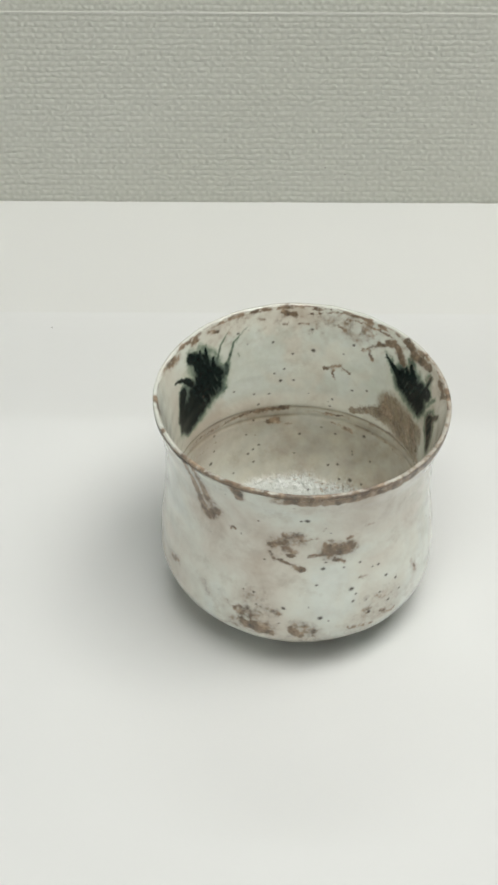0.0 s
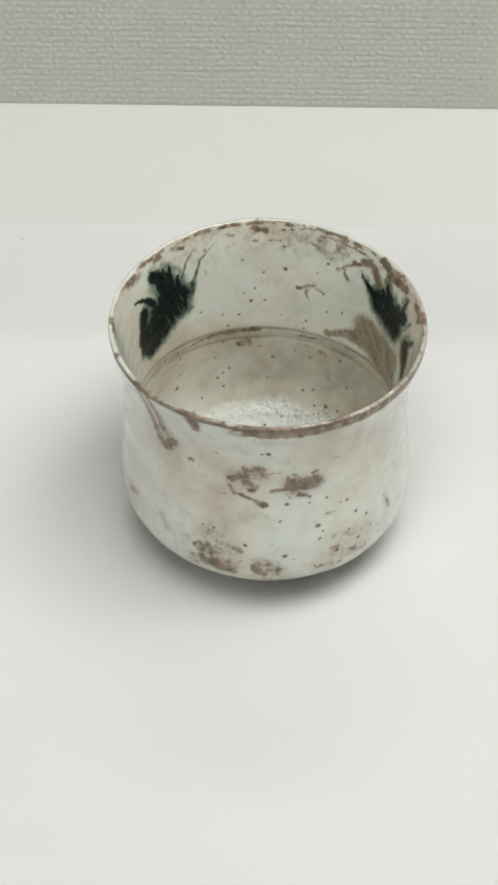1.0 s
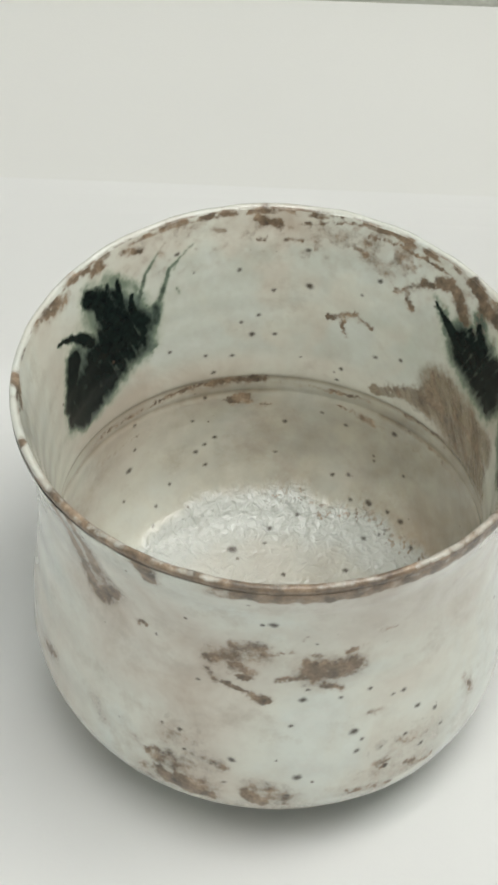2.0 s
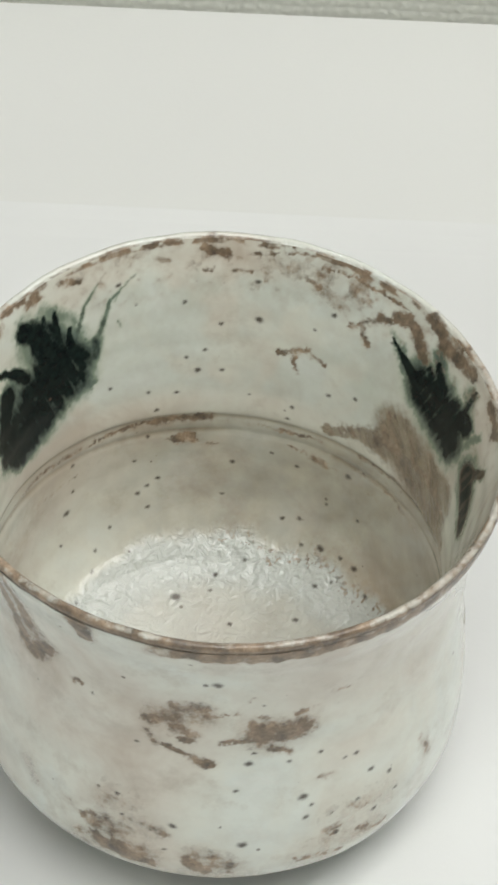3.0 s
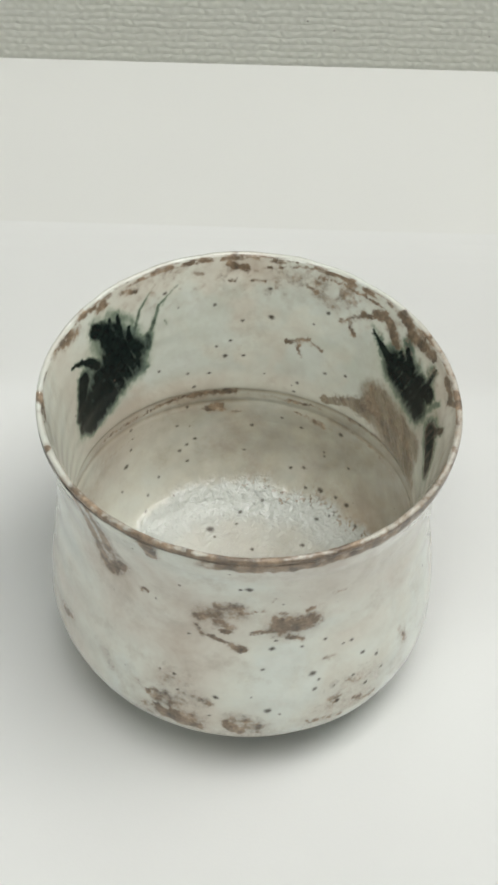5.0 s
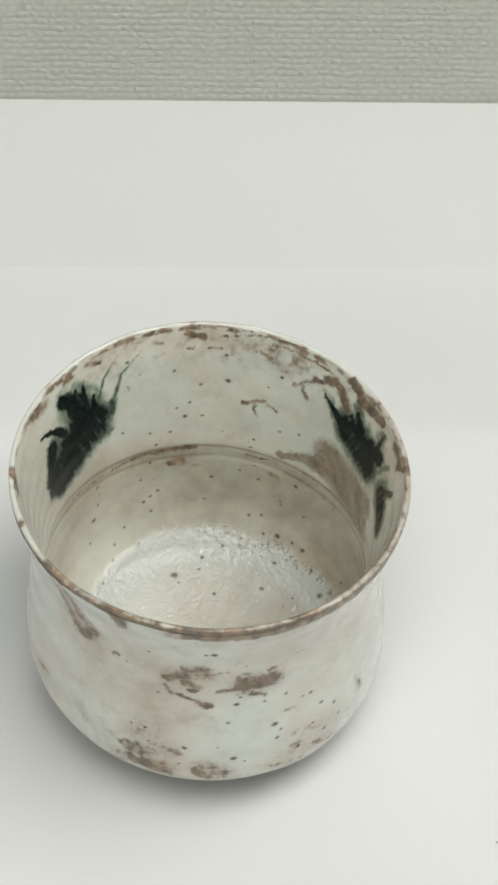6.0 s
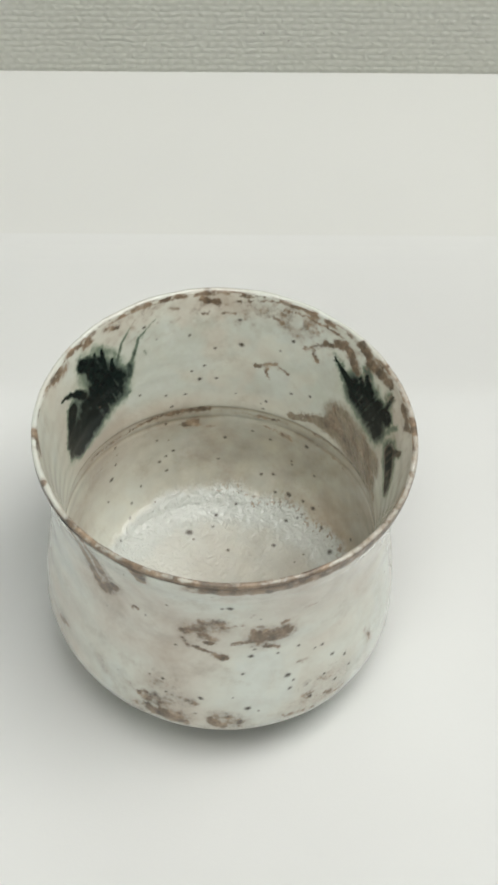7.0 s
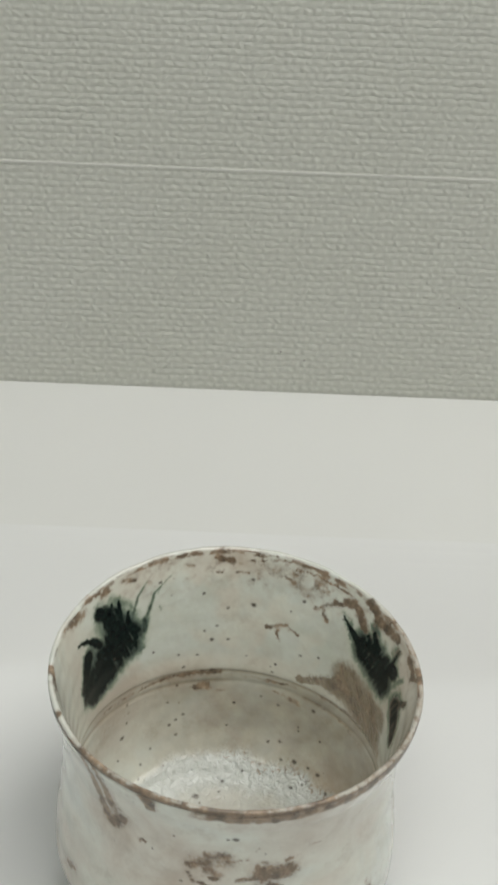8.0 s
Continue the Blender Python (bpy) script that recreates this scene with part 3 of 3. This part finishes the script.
def dots(out, places, spots):
    for a, z, r, size in spots:
        p = np.array([r * math.cos(radians(a)), r * math.sin(radians(a)), z]) / 1000
        d = places - p
        gap = np.sqrt(d[:, 0] ** 2 * 0.75 + d[:, 1] ** 2 * 0.9 + d[:, 2] ** 2 * 1.3)
        out[:] = np.maximum(out, np.clip(1.6 - gap / (size * 0.00088), 0, 1) * 0.9)


def between(v, a, b):
    u = np.clip((v - a) / (b - a), 0, 1)
    return u * u * (3 - 2 * u)


def groove_height(th):
    """The ring left by the potter's finger sinks towards the back of the wall."""
    return 0.0592 + 0.0002 * np.cos(th) - 0.0047 * np.sin(th)


def well_edge(th):
    return 0.0428 + 0.0022 * np.cos(th - radians(45))


def pigments_and_shade(name, th, z, r, inside):
    x, y = r * np.cos(th), r * np.sin(th)
    places = np.stack([x, y, z], 1)
    u, v = th * 0.055, z + np.where(z < 0.02, r, 0.0)
    wob = np.stack([value_noise(u, v, 700, 11 + k, 2) - 0.5 for k in range(3)], 1)
    jag = np.stack([value_noise(u, v, 1900, 17 + k, 2) - 0.5 for k in range(3)], 1)
    coarse = value_noise(np.cos(th) * 0.055 + 0.1, np.sin(th) * 0.055 + z, 90, 31, 3)
    fine = value_noise(u, v, 450, 37, 3)
    spread = places + wob * 0.0016 + jag * 0.0010
    close = places + wob * 0.0005 + jag * 0.0005
    layers = {key: np.zeros(len(th)) for key in ("iron", "green", "teal", "speck", "stain_and_shade", "crust", "thick")}
    lip = name == "rim"
    if inside or lip:
        brush(layers["green"], close, LEFT_BRUSH + RIGHT_BRUSH, True, 1.75, 0.55)
        hair = np.zeros(len(th))
        brush(hair, close, LEFT_HAIRS, True, 1.3, 0.7)
        layers["green"] = np.maximum(layers["green"], hair * 0.7)
        slit = np.zeros(len(th))
        brush(slit, close, SLIT, True, 2.2, 0.4)
        layers["iron"] = np.maximum(layers["iron"], slit * 0.7)
        layers["green"] = np.maximum(layers["green"], slit * 0.75)
        streak = value_noise(u + 0.35 * (z - 0.085) * np.sign(np.cos(th)), z * 0.12, 1300, 47, 3)
        layers["green"] *= np.clip(0.46 + 1.0 * streak, 0, 1.05)
        brush(layers["teal"], spread, LEFT_BRUSH + RIGHT_BRUSH, True, 2.1, 0.6)
        brush(layers["teal"], close, LEFT_HAIRS, True, 1.6, 0.9)
        brush(layers["teal"], spread, LEFT_WASH + RIGHT_WASH, True, 1.3, 0.8)
        brush(layers["teal"], spread, SLIT, True, 2.8, 0.7)
        layers["teal"] = np.clip(layers["teal"] * (0.45 + 1.3 * value_noise(u, v * 0.4, 420, 53, 3)) * (0.6 + 0.8 * coarse), 0, 1)
        brush(layers["iron"], spread, IRON_IN, True, 1.3, 0.75)
        dots(layers["speck"], close, INNER_SPECKS + HOLLOW_SPECKS + FLOOR_SPECKS)
        ring = groove_height(th)
        wash = np.zeros(len(th))
        brush(wash, places + wob * 0.002 + jag * 0.001, WALL_STAIN, True, 1.5, 0.4)
        sweep = value_noise(u - 0.9 * (z - 0.055), z * 0.10, 900, 49, 3)
        layers["stain_and_shade"] = np.clip(wash * (0.8 + 0.9 * sweep), 0, 0.95)
        layers["iron"] = np.maximum(layers["iron"], wash * (0.24 + 0.36 * between(sweep, 0.38, 0.62)))
        line = np.exp(-((z - ring) / 0.0007) ** 2) * 0.35 + np.exp(-((z - ring + 0.0048) / 0.0007) ** 2) * 0.25 * between(coarse, 0.35, 0.6)
        layers["stain_and_shade"] = np.clip(layers["stain_and_shade"] + line, 0, 0.95)
        # the hollow under the ring: warmer, thinner glaze plus shade painted into its brown
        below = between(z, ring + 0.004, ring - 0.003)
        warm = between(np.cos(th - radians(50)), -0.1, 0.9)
        layers["stain_and_shade"] = np.clip(layers["stain_and_shade"] + below * (0.20 + 0.40 * warm) * (0.65 + 0.7 * coarse), 0, 0.95)
        layers["thick"] = between(z, ring + 0.004, ring + 0.012) * between(z, 0.099, 0.091) * between(np.cos(th - radians(95)), 0.35, 0.75) * between(coarse, 0.25, 0.55)
        top = between(z, 0.082, 0.098) * (name == "inner_wall")
        layers["iron"] = np.maximum(layers["iron"], top * between(fine + 0.35 * coarse, 0.62, 0.95) * 0.36 * between(np.cos(th - radians(65)), 0.0, 0.7))
        rim_line = between(z, 0.1008, 0.1018) * between(fine, 0.32, 0.55) * between(np.sin(th), 0.05, 0.5) * (name == "inner_wall")
        layers["iron"] = np.maximum(layers["iron"], rim_line * 0.55)
        edge = well_edge(th) + 0.005 * (coarse - 0.5) + 0.0015 * (fine - 0.5)
        layers["crust"] = between(r, edge + 0.0012, edge - 0.0022) * np.clip(0.30 + 0.6 * np.exp(-((r - edge + 0.005) / 0.0045) ** 2) * between(np.sin(th), -0.2, 0.5), 0, 1) * between(z, 0.034, 0.028)
        lumps = value_noise(u, v, 1100, 29, 2)
        rim_crust = np.exp(-((r - edge + 0.0015) / 0.0022) ** 2) * between(z, 0.034, 0.028) * between(lumps, 0.45, 0.75) * (0.25 + 0.75 * between(np.cos(th - radians(48)), 0.5, 0.9))
        layers["iron"] = np.maximum(layers["iron"], rim_crust * 0.5)
        layers["stain_and_shade"] *= 1 - np.clip(layers["crust"] * 1.5, 0, 0.95)
    if not inside or lip:
        brush(layers["iron"], spread, IRON_OUT, False, 1.75, 0.8)
        dots(layers["speck"], close, OUTER_SPECKS + OUTER_SPOTS)
        # a worn brown band just under the lip, along the front and one side
        reach = between(wrap(th + radians(108)), 0.0, 0.25) * between(wrap(th - radians(5)), 0.0, -0.3)
        band = between(z + 0.0022 * (fine - 0.5) + 0.002 * (coarse - 0.5), 0.0975, 0.0990) * (name == "outer_wall")
        layers["iron"] = np.maximum(layers["iron"], band * reach * (0.42 + 0.45 * fine))
        low = between(z, 0.036, 0.012)
        layers["iron"] = np.maximum(layers["iron"], low * between(coarse + 0.25 * (fine - 0.5), 0.48, 0.66) * 0.40)
    if lip:
        layers["crust"] += 0.15
        patchy = value_noise(np.cos(th) * 0.055 + 0.3, np.sin(th) * 0.055, 75, 83, 4)
        right = between(np.cos(th + radians(35)), 0.15, 0.55)
        runs = between(np.cos(th + radians(132)), 0.94, 0.975)
        worn = value_noise(np.cos(th) * 0.055 + 0.7, np.sin(th) * 0.055 + z * 3, 210, 87, 4)
        tinge = 0.40 * right * (0.35 + 1.1 * worn) + 0.40 * runs * (0.5 + worn) + 0.30 * between(patchy + 0.3 * (worn - 0.5), 0.58, 0.68)
        outer_edge = between(r, 0.0608, 0.0613) * between(z, 0.1031, 0.1022) * (0.22 + 0.40 * between(-np.sin(th), -0.4, 0.2))
        inner_edge = between(r, 0.0600, 0.0596) * between(worn + 0.4 * patchy, 0.5, 0.75) * 0.42
        layers["iron"] = np.clip(np.maximum(layers["iron"], tinge + outer_edge + inner_edge), 0, 0.8)
    return layers


def bowl():
    thing = new("tea_bowl")
    pieces = [("outer_wall", smooth_line(OUTER + LIP[:1], 0.00036)), ("rim", smooth_line(LIP, 0.0003)), ("inner_wall", smooth_line(LIP[-1:] + INNER[:9], 0.00036)),
              ("well", smooth_line(INNER[8:], 0.00036))]
    theta = np.linspace(0, 2 * np.pi, TURN, endpoint=False)
    for name, line in pieces:
        n = len(line)
        r, z = np.repeat(line[:, 0], TURN), np.repeat(line[:, 1], TURN)
        th = np.tile(theta, n)
        # hand-thrown unevenness: an oval mouth, a wavy lip, a skewed foot and soft throwing rings
        k = np.clip(z / HEIGHT, 0, 1)
        low = 1 - k
        r2 = r * (1.004 + (0.003 + 0.008 * k ** 6) * np.cos(2 * th) - 0.018 * np.sin(2 * th))
        r2 = r2 + 0.00025 * (value_noise(np.cos(th) * 0.06 + 0.2, np.sin(th) * 0.06 + z * 2, 40, 5, 2) - 0.5) * np.clip(r / 0.03, 0, 1)
        z2 = z + k ** 3 * (-0.0009 * np.cos(2 * th) + 0.0002 * np.sin(2 * th)) + k ** 8 * 0.0008 * (value_noise(np.cos(th) * 0.06, np.sin(th) * 0.06, 130, 61, 3) - 0.5)
        inside = name in ("inner_wall", "well")
        if inside:
            ring = groove_height(th)
            r2 = r2 + 0.0004 * np.exp(-((z - ring) / 0.0009) ** 2) + 0.0005 * between(z, ring + 0.001, ring - 0.002) * between(z, 0.018, 0.03)
            r2 = r2 + 0.00030 * np.exp(-((z - ring + 0.0048) / 0.0011) ** 2) + 0.00004 * np.sin(z * 900 + th) * between(z, 0.02, 0.03)
            rough = between(r, well_edge(th) + 0.001, well_edge(th) - 0.002) * between(z, 0.034, 0.028)
            grit = value_noise(r * np.cos(th), r * np.sin(th), 620, 91, 3) - 0.5
            z2 = z2 + 0.0008 * grit * rough * (0.15 + 0.75 * np.exp(-((r - 0.0375) / 0.005) ** 2))
        if name == "outer_wall":
            r2 = r2 + 0.00012 * np.sin(z * 420 + 0.6 * th + 1.0) + 0.0005 * (value_noise(th * 0.055, z, 60, 71, 2) - 0.5)
        co = np.stack([r2 * np.cos(th) - 0.0007 - 0.0046 * low + 0.0030 * low * low, r2 * np.sin(th) + 0.0008 - 0.0040 * low - 0.0005 * low * low, z2], 1)
        idx = np.arange(n * TURN).reshape(n, TURN)
        nxt = np.roll(idx, -1, axis=1)
        faces = np.stack([idx[:-1], nxt[:-1], nxt[1:], idx[1:]], -1).reshape(-1, 4)
        mesh = bpy.data.meshes.new(name)
        mesh.vertices.add(len(co))
        mesh.vertices.foreach_set("co", co.ravel())
        mesh.loops.add(faces.size)
        mesh.loops.foreach_set("vertex_index", faces.ravel())
        mesh.polygons.add(len(faces))
        mesh.polygons.foreach_set("loop_start", np.arange(0, faces.size, 4))
        mesh.polygons.foreach_set("loop_total", np.full(len(faces), 4))
        mesh.update(calc_edges=True)
        mesh.polygons.foreach_set("use_smooth", np.ones(len(faces), bool))
        mesh.materials.append(GLAZE)
        for key, values in pigments_and_shade(name, th, z, r, inside).items():
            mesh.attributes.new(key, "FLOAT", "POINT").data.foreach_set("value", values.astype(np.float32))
        ob = new(name, mesh)
        ob.parent = thing
    foot = bmesh.new()
    ring = [(0.0345, 0.0050), (0.0342, 0.0008), (0.0334, 0.0), (0.0306, 0.0), (0.0298, 0.0008), (0.0294, 0.0050)]
    rows = [[foot.verts.new((r * math.cos(a) - 0.0015, r * math.sin(a) - 0.0035, z)) for a in np.linspace(0, 2 * math.pi, 96, endpoint=False)] for r, z in ring]
    for p, q in zip(rows, rows[1:]):
        for k in range(96):
            foot.faces.new((q[k], q[(k + 1) % 96], p[(k + 1) % 96], p[k]))
    base = [foot.verts.new((0.0306 * math.cos(a) - 0.0015, 0.0306 * math.sin(a) - 0.0035, 0.0046)) for a in np.linspace(0, 2 * math.pi, 96, endpoint=False)]
    foot.faces.new(base[::-1])
    part("foot_ring", foot, CLAY, thing, "unglazed brown clay foot ring")
    return tagged(thing, "off-white glazed ceramic tea bowl with brown stains and dark brush marks", "bowl")


bowl()


# ---- dust ----
def dust_speck(place, size, flat):
    bm = bmesh.new()
    bmesh.ops.create_icosphere(bm, subdivisions=2, radius=size)
    for v in bm.verts:
        v.co *= 0.75 + 0.5 * noise.noise(v.co * 900 + Vector(place) * 50)
        if flat:
            v.co.z *= 0.45
        else:
            v.co.y *= 0.45
    low = min(v.co.z for v in bm.verts)
    ob = part("dust_speck", bm, DUST)
    ob.location = Vector(place) - (Vector((0, 0, low)) if flat else Vector((0, 0.0002, 0)))
    where = "tiny dark dust speck lying on the white paper sheet" if flat else "tiny dark speck stuck to the woven wallpaper"
    return tagged(ob, where, "dust speck", "dust specks")


for x, y in ((-0.1195, 0.1665), (0.0924, -0.0691)):
    dust_speck((x, y, 0.0), 0.0005, True)
for x, z in ((0.0226, 0.0174), (0.0802, 0.0167), (0.0126, 0.0216), (0.0849, 0.0488)):
    dust_speck((x, WALL_Y, z), 0.0005, False)
